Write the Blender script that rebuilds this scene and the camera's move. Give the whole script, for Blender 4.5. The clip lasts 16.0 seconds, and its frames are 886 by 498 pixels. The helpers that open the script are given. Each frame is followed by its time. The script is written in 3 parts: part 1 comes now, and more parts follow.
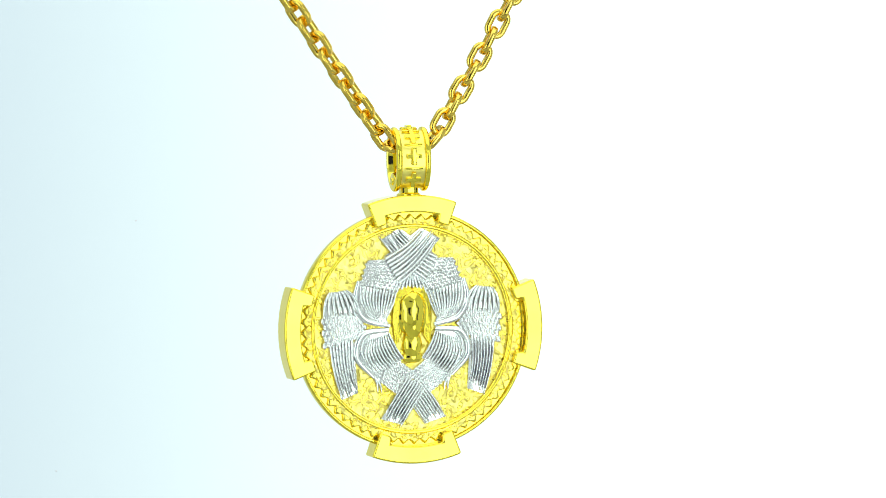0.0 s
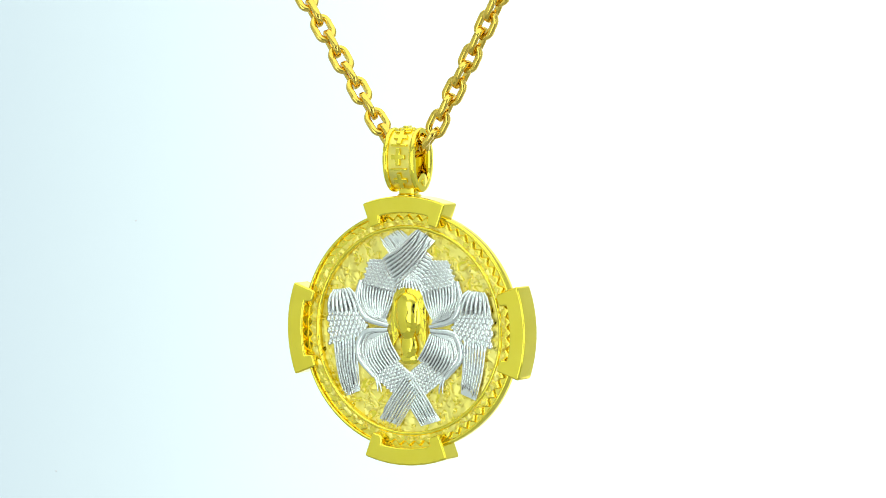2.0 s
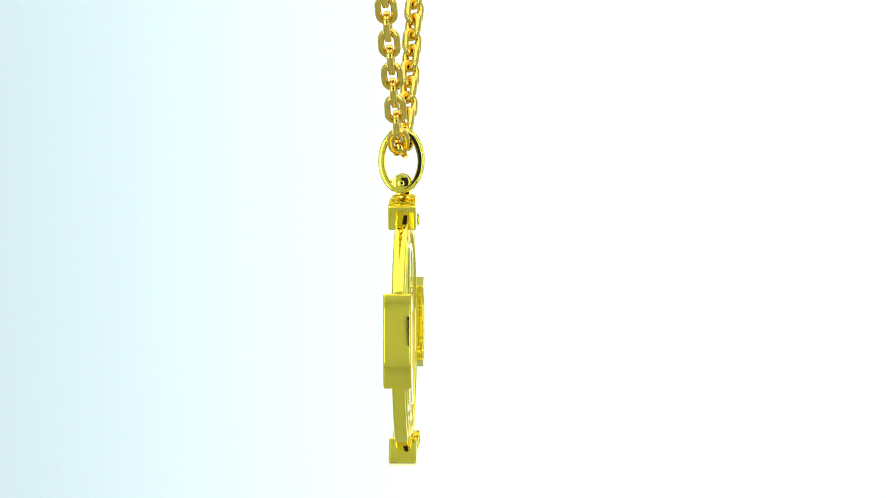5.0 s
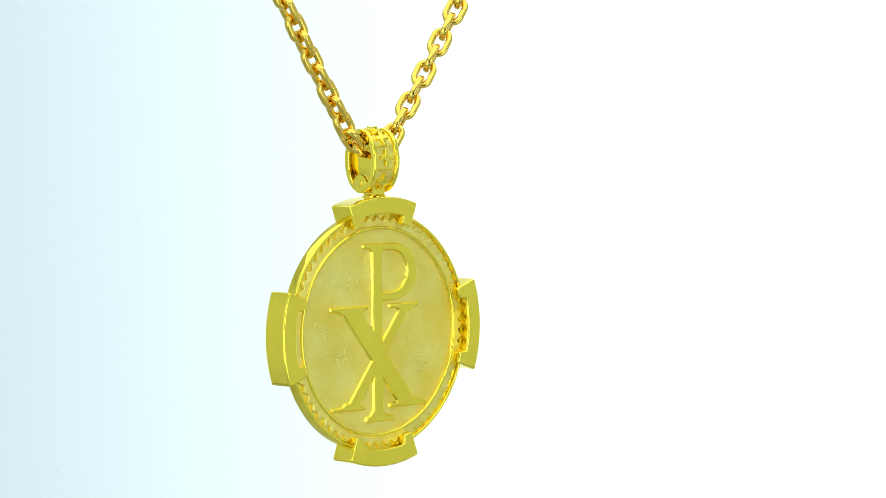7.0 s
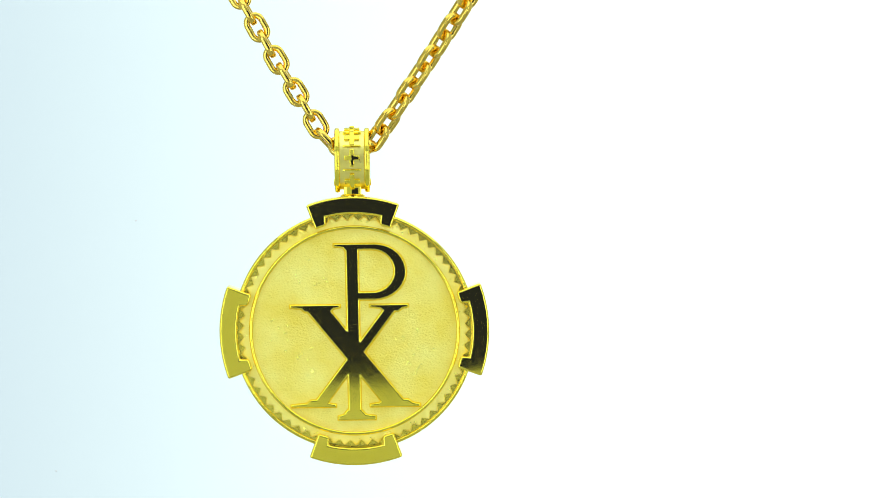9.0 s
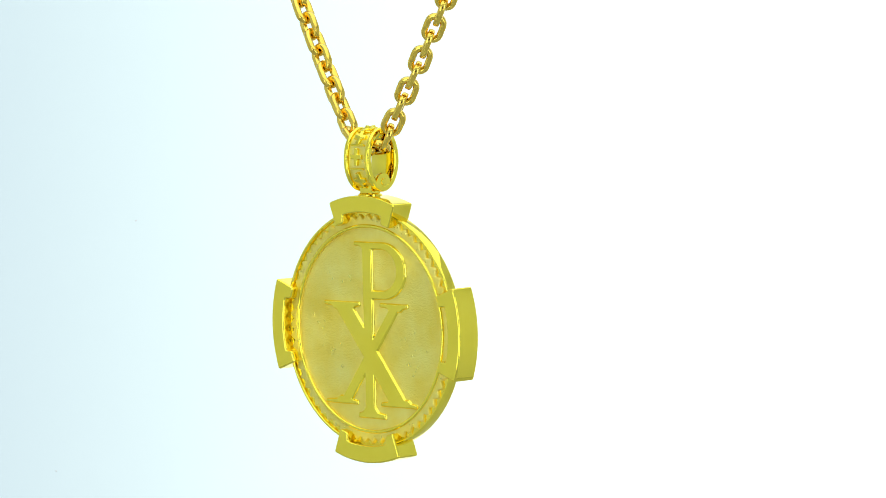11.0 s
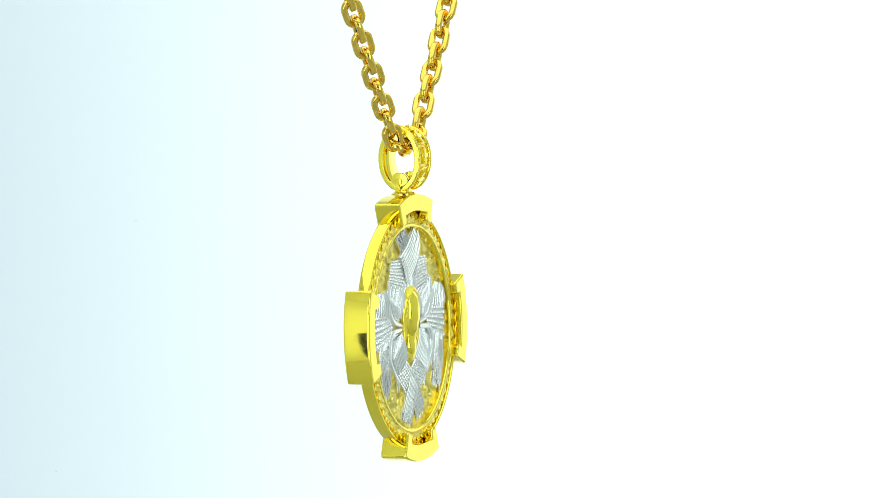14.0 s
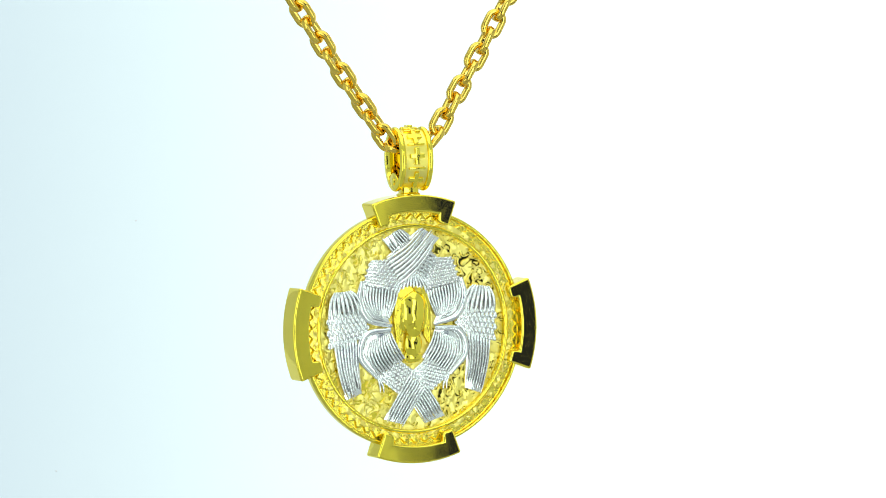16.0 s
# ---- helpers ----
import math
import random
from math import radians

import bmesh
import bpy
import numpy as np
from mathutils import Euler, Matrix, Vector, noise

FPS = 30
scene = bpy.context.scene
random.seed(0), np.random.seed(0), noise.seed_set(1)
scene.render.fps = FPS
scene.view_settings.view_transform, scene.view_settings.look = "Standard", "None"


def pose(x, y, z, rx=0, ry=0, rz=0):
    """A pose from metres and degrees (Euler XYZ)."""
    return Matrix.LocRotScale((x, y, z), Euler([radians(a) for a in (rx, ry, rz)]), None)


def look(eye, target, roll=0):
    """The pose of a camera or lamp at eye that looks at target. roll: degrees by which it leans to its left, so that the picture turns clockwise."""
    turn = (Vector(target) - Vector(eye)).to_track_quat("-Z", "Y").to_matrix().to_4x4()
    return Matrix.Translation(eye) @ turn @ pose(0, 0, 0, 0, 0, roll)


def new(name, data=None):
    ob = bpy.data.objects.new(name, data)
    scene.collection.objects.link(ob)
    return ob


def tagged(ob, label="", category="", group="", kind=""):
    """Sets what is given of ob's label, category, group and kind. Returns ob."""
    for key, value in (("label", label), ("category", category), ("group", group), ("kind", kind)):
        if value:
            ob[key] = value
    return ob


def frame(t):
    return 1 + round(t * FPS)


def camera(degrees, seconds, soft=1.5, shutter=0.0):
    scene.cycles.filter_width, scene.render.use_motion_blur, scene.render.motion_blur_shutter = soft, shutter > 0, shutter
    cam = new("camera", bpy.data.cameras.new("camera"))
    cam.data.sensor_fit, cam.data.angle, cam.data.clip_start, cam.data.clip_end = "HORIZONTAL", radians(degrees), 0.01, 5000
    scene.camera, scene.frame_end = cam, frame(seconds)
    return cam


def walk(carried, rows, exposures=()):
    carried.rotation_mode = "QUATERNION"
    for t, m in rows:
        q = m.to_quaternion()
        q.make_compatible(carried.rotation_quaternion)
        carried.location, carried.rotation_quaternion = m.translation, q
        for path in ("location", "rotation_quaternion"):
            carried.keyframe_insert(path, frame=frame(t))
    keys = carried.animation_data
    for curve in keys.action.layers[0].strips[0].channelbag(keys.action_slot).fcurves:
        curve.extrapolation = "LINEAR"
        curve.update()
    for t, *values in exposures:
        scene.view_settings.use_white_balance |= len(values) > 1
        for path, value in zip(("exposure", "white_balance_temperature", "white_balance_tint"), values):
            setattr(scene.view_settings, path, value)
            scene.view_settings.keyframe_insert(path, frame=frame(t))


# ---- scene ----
# The camera stands still and looks slightly down at the hanging pendant.
EYE_DISTANCE, EYE_LIFT = 0.7415, radians(3.414)
cam = camera(11.72, 16.0, soft=1.0)
EYE = (0.0, -EYE_DISTANCE * math.cos(EYE_LIFT), EYE_DISTANCE * math.sin(EYE_LIFT))
walk(cam, [(0.0, look(EYE, (0, 0, 0), -0.80)), (16.0, look(EYE, (0, 0, 0), -0.80))], [(0.0, 0.0), (16.0, 0.0)])

# ---- light: a white photo tent with soft lamps beside the opening and above ----
world = bpy.data.worlds.new("dim_room")
world.use_nodes = True
world.node_tree.nodes["Background"].inputs[0].default_value = (0.020, 0.027, 0.14, 1)
scene.world = world


def area_lamp(name, eye, target, size_x, size_y, watts, color):
    data = bpy.data.lights.new(name, "AREA")
    data.shape, data.size, data.size_y, data.energy, data.color = "RECTANGLE", size_x, size_y, watts, color
    ob = new(name, data)
    ob.matrix_world = look(eye, target)
    return ob


COOL = (0.83, 1.0, 0.96)
area_lamp("soft_lamp_right", (0.375, -0.530, 0.0), (0.05, 0.0, 0.0), 0.20, 0.52, 1.02, COOL)
area_lamp("soft_lamp_left", (-0.35, -0.585, 0.0), (-0.30, 0.0, 0.0), 0.26, 0.52, 1.02, COOL)
area_lamp("soft_lamp_top", (0.0, -0.05, 0.292), (0.0, -0.05, 0.0), 0.60, 0.60, 1.25, COOL)

# ---- materials ----
def nodes_of(name):
    m = bpy.data.materials.new(name)
    m.use_nodes = True
    t = m.node_tree
    return m, t, t.nodes["Principled BSDF"]


def noise_tex(t, scale, detail=3.0, rough=0.5, vector=None):
    n = t.nodes.new("ShaderNodeTexNoise")
    n.inputs["Scale"].default_value, n.inputs["Detail"].default_value = scale, detail
    n.inputs["Roughness"].default_value = rough
    if vector is None:
        vector = t.nodes.new("ShaderNodeTexCoord").outputs["Object"]
    t.links.new(vector, n.inputs["Vector"])
    return n.outputs["Fac"]


def ranged(t, value, lo, hi):
    n = t.nodes.new("ShaderNodeMapRange")
    n.inputs["From Min"].default_value, n.inputs["From Max"].default_value = 0.3, 0.7
    n.inputs["To Min"].default_value, n.inputs["To Max"].default_value = lo, hi
    t.links.new(value, n.inputs["Value"])
    return n.outputs["Result"]


def bumped(t, p, height, strength, distance):
    b = t.nodes.new("ShaderNodeBump")
    b.inputs["Strength"].default_value, b.inputs["Distance"].default_value = strength, distance
    t.links.new(height, b.inputs["Height"])
    t.links.new(b.outputs["Normal"], p.inputs["Normal"])


def mixed(t, fac, a, b):
    n = t.nodes.new("ShaderNodeMix")
    n.data_type = "RGBA"
    n.inputs["A"].default_value, n.inputs["B"].default_value = (*a, 1), (*b, 1)
    t.links.new(fac, n.inputs["Factor"])
    return n.outputs["Result"]


def metal(name, tone_a, tone_b, rough_a, rough_b, grain=0.0, grain_scale=9000.0, stretch=None, deep=0.00006, coarse=0.0):
    """Precious metal: slow drift of tone, finer drift of polish, grain as bump."""
    m, t, p = nodes_of(name)
    p.inputs["Metallic"].default_value = 1.0
    t.links.new(mixed(t, ranged(t, noise_tex(t, 160), 0, 1), tone_a, tone_b), p.inputs["Base Color"])
    polish = ranged(t, noise_tex(t, 1100, 4), rough_a, rough_b)
    if coarse:
        # the mesh's own "coarse" attribute says where the blasting was coarser
        spot, more = t.nodes.new("ShaderNodeAttribute"), t.nodes.new("ShaderNodeMath")
        spot.attribute_name, more.operation = "coarse", "MULTIPLY_ADD"
        more.inputs[1].default_value = coarse
        t.links.new(spot.outputs["Fac"], more.inputs[0])
        t.links.new(polish, more.inputs[2])
        polish = more.outputs["Value"]
    t.links.new(polish, p.inputs["Roughness"])
    if grain:
        vec = None
        if stretch:
            mp = t.nodes.new("ShaderNodeMapping")
            mp.inputs["Scale"].default_value = stretch
            t.links.new(t.nodes.new("ShaderNodeTexCoord").outputs["Object"], mp.inputs["Vector"])
            vec = mp.outputs["Vector"]
        bumped(t, p, noise_tex(t, grain_scale, 2, 0.6, vec), grain, deep)
    return m


GOLD = metal("polished_gold", (0.98, 0.76, 0.088), (0.96, 0.73, 0.07), 0.035, 0.06, 0.008, 1500)
GOLD_CAST = metal("cast_gold", (0.98, 0.77, 0.11), (0.96, 0.73, 0.085), 0.16, 0.26, 0.25, 5200)
GOLD_SATIN = metal("satin_gold", (1.0, 0.82, 0.23), (0.95, 0.70, 0.11), 0.26, 0.38, 1.0, 4300, (0.7, 1, 1), 0.00019, 0.18)
GOLD_CHAIN = metal("chain_gold", (0.87, 0.59, 0.11), (0.83, 0.53, 0.08), 0.02, 0.06, 0.04, 1800)
GOLD_FIELD = metal("matte_cast_gold", (1.0, 0.81, 0.23), (0.97, 0.76, 0.14), 0.27, 0.38, 0.2, 6000)
WHITE_GOLD = metal("white_gold", (0.88, 0.855, 0.835), (0.81, 0.78, 0.76), 0.12, 0.22, 0.35, 2600)


def tent_cloth(name, tone):
    m, t, p = nodes_of(name)
    t.links.new(mixed(t, ranged(t, noise_tex(t, 9), 0, 1), (tone, tone * 1.015, tone * 1.015), (tone * 0.96, tone * 0.98, tone * 0.98)), p.inputs["Base Color"])
    p.inputs["Roughness"].default_value = 0.9
    bumped(t, p, noise_tex(t, 900, 2), 0.2, 0.0005)
    return m


CLOTH, GREY_CLOTH = tent_cloth("white_tent_cloth", 0.785), tent_cloth("grey_floor_cloth", 0.50)


def glowing_sheet():
    """White sheet with light from behind painted as emission, weaker towards the left."""
    m, t, p = nodes_of("glowing_white_sheet")
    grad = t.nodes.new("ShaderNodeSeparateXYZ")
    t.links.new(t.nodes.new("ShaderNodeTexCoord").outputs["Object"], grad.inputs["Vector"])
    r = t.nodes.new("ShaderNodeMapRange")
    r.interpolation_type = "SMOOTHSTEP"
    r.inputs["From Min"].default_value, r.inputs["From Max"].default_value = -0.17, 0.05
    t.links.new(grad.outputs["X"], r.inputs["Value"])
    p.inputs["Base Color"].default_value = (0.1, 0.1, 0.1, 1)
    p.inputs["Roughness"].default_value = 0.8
    # light falloff put into the emission colour; no lamp stands behind the sheet
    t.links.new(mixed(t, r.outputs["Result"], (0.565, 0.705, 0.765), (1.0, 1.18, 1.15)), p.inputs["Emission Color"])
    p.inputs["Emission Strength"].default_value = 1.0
    return m


SHEET = glowing_sheet()

# ---- mesh helpers; pendant parts are drawn in millimetres ----
MM = 0.001


def mesh_of(name, bm, material, angle=35):
    me = bpy.data.meshes.new(name)
    bm.to_mesh(me)
    bm.free()
    me.materials.append(material)
    me.polygons.foreach_set("use_smooth", [True] * len(me.polygons))
    me.set_sharp_from_angle(angle=radians(angle))
    return me


def part(name, bm, material, parent, label="", angle=35):
    for v in bm.verts:
        v.co *= MM
    ob = new(name, mesh_of(name, bm, material, angle))
    ob.parent = parent
    return tagged(ob, label)


def block(bm, x0, x1, y0, y1, z0, z1, bevel=0.0, m=None):
    made = bmesh.ops.create_cube(bm, size=1, matrix=Matrix.Translation(((x0 + x1) / 2, (y0 + y1) / 2, (z0 + z1) / 2))
                                 @ Matrix.Diagonal((x1 - x0, y1 - y0, z1 - z0, 1)))
    if bevel:
        edges = list({e for v in made["verts"] for e in v.link_edges})
        made = bmesh.ops.bevel(bm, geom=edges, offset=bevel, segments=2, affect="EDGES", profile=0.5)
    if m:
        bmesh.ops.transform(bm, matrix=m, verts=made["verts"])
    return bm


def prism(points, y0, y1, bevel=0.0, sharp=25):
    """Outline in x, z (anticlockwise as seen from -y) drawn out from y0 to y1, its edges rounded."""
    bm = bmesh.new()
    a = [bm.verts.new((x, y0, z)) for x, z in points]
    b = [bm.verts.new((x, y1, z)) for x, z in points]
    bm.faces.new(a)
    bm.faces.new(b[::-1])
    n = len(points)
    for i in range(n):
        j = (i + 1) % n
        bm.faces.new((a[j], a[i], b[i], b[j]))
    bmesh.ops.recalc_face_normals(bm, faces=bm.faces)
    if bevel:
        edges = [e for e in bm.edges if e.calc_face_angle(0) > radians(sharp)]
        bmesh.ops.bevel(bm, geom=edges, offset=bevel, segments=3, affect="EDGES", profile=0.5, clamp_overlap=True)
    return bm


def lathe(profile, steps=180, closed=True, wave=None):
    """Profile of (radius, y) turned about the y axis. wave(i, radius, angle) may shift the radius."""
    bm = bmesh.new()
    rows = []
    for k in range(steps):
        a = 2 * math.pi * k / steps
        row = []
        for i, (r, y) in enumerate(profile):
            r = wave(i, r, k) if wave else r
            row.append(bm.verts.new((r * math.cos(a), y, r * math.sin(a))))
        rows.append(row)
    n = len(profile)
    for k in range(steps):
        p, q = rows[k], rows[(k + 1) % steps]
        for i in range(n if closed else n - 1):
            j = (i + 1) % n
            bm.faces.new((p[i], p[j], q[j], q[i]))
    bmesh.ops.recalc_face_normals(bm, faces=bm.faces)
    return bm


def tube(points, radius, sides=6, squash=1.0, taper=None, bm=None):
    """Rod along points in the plane y = const, half sunk; squash flattens it in y."""
    bm = bm or bmesh.new()
    rings = []
    n = len(points)
    for i, p in enumerate(points):
        p = Vector(p)
        d = (Vector(points[min(i + 1, n - 1)]) - Vector(points[max(i - 1, 0)])).normalized()
        side = d.cross(Vector((0, 1, 0))).normalized()
        r = radius * (taper(i / (n - 1)) if taper else 1)
        rings.append([bm.verts.new(p + side * (r * math.cos(2 * math.pi * k / sides)) + Vector((0, -r * squash * math.sin(2 * math.pi * k / sides), 0)))
                      for k in range(sides)])
    for a, b in zip(rings, rings[1:]):
        for k in range(sides):
            bm.faces.new((a[k], a[(k + 1) % sides], b[(k + 1) % sides], b[k]))
    bm.faces.new(rings[0][::-1])
    bm.faces.new(rings[-1])
    return bm


# ---- the photo tent ----
def slab(name, x0, x1, y0, y1, z0, z1, material, label, category="wall"):
    bm = bmesh.new()
    block(bm, x0, x1, y0, y1, z0, z1)
    me = bpy.data.meshes.new(name)
    bm.to_mesh(me)
    bm.free()
    me.materials.append(material)
    return tagged(new(name, me), label, category, kind="structure")


slab("floor", -0.52, 0.52, -0.62, 0.47, -0.32, -0.30, GREY_CLOTH, "grey cloth floor of a photo tent", "floor")
slab("ceiling", -0.52, 0.52, -0.62, 0.47, 0.30, 0.32, CLOTH, "white cloth ceiling of a photo tent", "ceiling")


def slit_wall(name, x0, x1, slits, front=-0.60):
    """Side wall with narrow upright gaps at its seams; slits run from front to back as y0, y1, z0, z1."""
    bm = bmesh.new()
    near = front
    for y0, y1, z0, z1 in slits:
        block(bm, x0, x1, near, y0, -0.30, 0.30)
        block(bm, x0, x1, y0, y1, -0.30, z0)
        block(bm, x0, x1, y0, y1, z1, 0.30)
        near = y1
    block(bm, x0, x1, near, 0.45, -0.30, 0.30)
    me = bpy.data.meshes.new(name)
    bm.to_mesh(me)
    bm.free()
    me.materials.append(CLOTH)
    return tagged(new(name, me), "white cloth tent wall with narrow open seams", "wall", kind="structure")


slit_wall("wall_west", -0.52, -0.50, [(-0.575, -0.530, -0.28, -0.02)])
slit_wall("wall_east", 0.50, 0.52, [(-0.530, -0.488, -0.28, 0.28), (-0.430, -0.355, -0.22, 0.16)], -0.570)
slab("backdrop", -0.52, 0.52, 0.45, 0.47, -0.30, 0.30, SHEET, "plain white sheet with painted glow, fading to pale cyan on the left", "backdrop")
HOLE_WEST, HOLE_EAST, HOLE_LOW, HOLE_HIGH = -0.055, 0.150, -0.093, 0.17


def front_wall():
    bm = bmesh.new()
    block(bm, -0.52, HOLE_WEST, -0.62, -0.60, -0.30, 0.30)
    block(bm, HOLE_EAST, 0.478, -0.62, -0.60, -0.30, 0.30)
    block(bm, HOLE_WEST, HOLE_EAST, -0.62, -0.60, -0.30, HOLE_LOW)
    block(bm, HOLE_WEST, HOLE_EAST, -0.62, -0.60, HOLE_HIGH, 0.30)
    me = bpy.data.meshes.new("wall_south")
    bm.to_mesh(me)
    bm.free()
    me.materials.append(CLOTH)
    return tagged(new("wall_south", me), "white cloth front wall with an opening and a loose corner", "wall", kind="structure")


front_wall()

# ---- the pendant: a medallion in its own space, front towards -y ----
pendant = tagged(new("pendant"), "round gold medallion pendant with white-gold wings hanging from a chain", "pendant")
DISC_R, RIM_R, EDGE_Y = 20.8, 17.8, 1.1


def disc():
    e = EDGE_Y
    edge = [(20.14, e - 0.3), (20.2, e - 0.12), (20.3, e - 0.03), (20.42, e), (20.55, e - 0.03), (20.67, e - 0.11), (20.76, e - 0.24), (DISC_R, e - 0.4)]
    front = [(0.01, 0.05), (20.1, 0.05)] + edge
    back = [(0.01, 0.30), (20.1, 0.30)] + edge
    return lathe([(r, -y) for r, y in front] + back[::-1], 200, closed=False)


part("disc", disc(), GOLD, pendant, "polished gold disc with a smooth edge", 36)
for side in (-1, 1):
    deep = 0.40 if side < 0 else 0.50
    floor_ring = [(17.4, 0), (17.4, side * deep), (20.16, side * deep), (20.16, 0)]
    part("groove", lathe(floor_ring, 160), GOLD_CAST, pendant, "cast gold groove inside the edge", 20)
TEETH = 64


def toothed_ring(side):
    """Raised band whose outer edge is cut in teeth."""
    per = 8
    steps = TEETH * per

    def wave(i, r, k):
        tri = abs((k % per) / per * 2 - 1)
        return r + (0.0, 0.0, 0.55, 0.78, 0.88, 0.88, 0.92)[i] * (tri - 0.12 * math.sin(2 * math.pi * tri) / math.pi)
    y0, y1 = side * 0.03, side * 0.98
    prof = [(17.4, y0), (17.4, y1 - side * 0.05), (18.75, y1), (18.9, y1 - side * 0.03), (18.98, y1 - side * 0.12), (19.02, y1 - side * 0.3), (19.1, y0)]
    return lathe(prof, steps, wave=wave)


for side in (-1, 1):
    part("toothed_border", toothed_ring(side), GOLD_CAST if side < 0 else GOLD_SATIN, pendant, "cast gold border ring with a zigzag edge", 50)
    ring = [(RIM_R + 0.36 * math.cos(a), side * (0.86 + 0.40 * math.sin(a))) for a in [2 * math.pi * k / 10 for k in range(10)]]
    part("rim", lathe(ring, 160), GOLD, pendant, "polished raised gold rim", 80)


def arc(r, a0, a1, n):
    return [(r * math.sin(radians(a0 + (a1 - a0) * k / n)), r * math.cos(radians(a0 + (a1 - a0) * k / n))) for k in range(n + 1)]


def bracket():
    w, notch = 20.3, 13.4
    pts = arc(23.15, -w, w, 20) + arc(18.7, w, w - 5.0, 3) + [arc(18.9, notch + 0.4, notch, 1)[0]] + arc(20.15, notch, -notch, 14) + [arc(18.9, -notch - 0.4, -notch, 1)[0]] + arc(18.7, -w + 5.0, -w, 3)
    return prism(pts, -2.38, 2.38, 0.36)


source = part("bracket", bracket(), GOLD, pendant, "polished gold bracket clasping the disc edge", 180)
for quarter in (1, 2, 3):
    ob = new("bracket", source.data)
    ob.parent = pendant
    ob.matrix_basis = pose(0, 0, 0, 0, 90 * quarter, 0)
    tagged(ob, "polished gold bracket clasping the disc edge")
for ob in [o for o in pendant.children if o.data and o.data == source.data]:
    soft = ob.modifiers.new("weighted_normals", "WEIGHTED_NORMAL")
    soft.weight, soft.mode = 60, "FACE_AREA"

# ---- bail: an oval band with rails, crosses and a riveted hinge ----
BAIL_Z, BAIL_Y, BAIL_H = 29.25, 3.72, 5.4


def bail_band():
    prof = [(-3.0, -0.12), (-2.94, 0.03), (-2.78, 0.13), (-2.55, 0.16), (-2.32, 0.13), (-2.16, 0.03), (-2.1, -0.12), (-2.08, -0.42),
            (2.08, -0.42), (2.1, -0.12), (2.16, 0.03), (2.32, 0.13), (2.55, 0.16), (2.78, 0.13), (2.94, 0.03), (3.0, -0.12),
            (3.0, -0.75), (2.8, -0.9), (-2.8, -0.9), (-3.0, -0.75)]
    bm = bmesh.new()
    rows = []
    steps = 144
    for k in range(steps):
        a = 2 * math.pi * k / steps
        y, z = BAIL_Y * math.cos(a), BAIL_H * math.sin(a)
        nrm = Vector((0, math.cos(a) / BAIL_Y, math.sin(a) / BAIL_H)).normalized()
        rows.append([bm.verts.new((x, y + nrm.y * h, BAIL_Z + z + nrm.z * h)) for x, h in prof])
    n = len(prof)
    for k in range(steps):
        p, q = rows[k], rows[(k + 1) % steps]
        for i in range(n):
            j = (i + 1) % n
            bm.faces.new((p[i], q[i], q[j], p[j]))
    bmesh.ops.recalc_face_normals(bm, faces=bm.faces)
    return bm


bail = part("bail", bail_band(), GOLD, pendant, "oval gold bail band with polished rails", 45)
bail.matrix_basis = pose(0, -0.00042, 0)


def rod(x0, x1, y, z, r, steps=24, bevel=0.1):
    bm = bmesh.new()
    bmesh.ops.create_cone(bm, cap_ends=True, segments=steps, radius1=r, radius2=r, depth=x1 - x0,
                          matrix=Matrix.Translation(((x0 + x1) / 2, y, z)) @ Matrix.Rotation(math.pi / 2, 4, "Y"))
    if bevel:
        bmesh.ops.bevel(bm, geom=[e for e in bm.edges if e.calc_face_angle(0) > 1], offset=bevel, segments=2, affect="EDGES", profile=0.5)
    return bm


for s in (-1, 1):
    part("hinge", rod(*sorted((s * 2.15, s * 2.98)), 0, 25.35, 1.62), GOLD, bail, "gold hinge knuckle")
    part("rivet", rod(*sorted((s * 2.9, s * 3.2)), 0, 25.45, 0.62, 16, 0.18), GOLD, bail, "small round rivet head")
part("neck", block(block(bmesh.new(), -1.5, 1.5, -1.15, 1.15, 22.4, 24.9, 0.25), -2.05, 2.05, -0.8, 0.8, 24.5, 26.3, 0.3), GOLD, pendant, "short gold neck between bail and medallion")
part("collar", lathe([(0.01, 0), (1.9, 0), (2.1, 0.15), (2.1, 0.35), (1.7, 0.6), (0.01, 0.7)], 32, closed=False), GOLD, pendant, "low domed collar").matrix_basis = pose(0, 0, 0.0229, 90, 0, 0)


def bail_inlay():
    """Grained strip at the bottom of the band's channel."""
    bm = bmesh.new()
    rows = []
    for k in range(72):
        a = 2 * math.pi * k / 72
        nrm = Vector((0, math.cos(a) / BAIL_Y, math.sin(a) / BAIL_H)).normalized()
        rows.append([bm.verts.new((x, BAIL_Y * math.cos(a) + nrm.y * h, BAIL_Z + BAIL_H * math.sin(a) + nrm.z * h)) for x, h in ((-2.08, -0.36), (2.08, -0.36), (2.08, -0.55), (-2.08, -0.55))])
    for k in range(72):
        p, q = rows[k], rows[(k + 1) % 72]
        for i in range(4):
            bm.faces.new((p[i], q[i], q[(i + 1) % 4], p[(i + 1) % 4]))
    bmesh.ops.recalc_face_normals(bm, faces=bm.faces)
    return bm


part("inlay", bail_inlay(), GOLD_FIELD, bail, "grained gold strip in the band's channel", 40)


def cross_piece():
    w, l, m = 0.40, 1.5, 1.32
    pts = [(-w, -l), (w, -l), (w, -w), (m, -w), (m, w), (w, w), (w, l), (-w, l), (-w, w), (-m, w), (-m, -w), (-w, -w)]
    return prism(pts, -0.34, 0.3, 0.12)


def bar_piece():
    return block(bmesh.new(), -1.55, 1.55, -0.28, 0.3, -0.17, 0.17, 0.08)


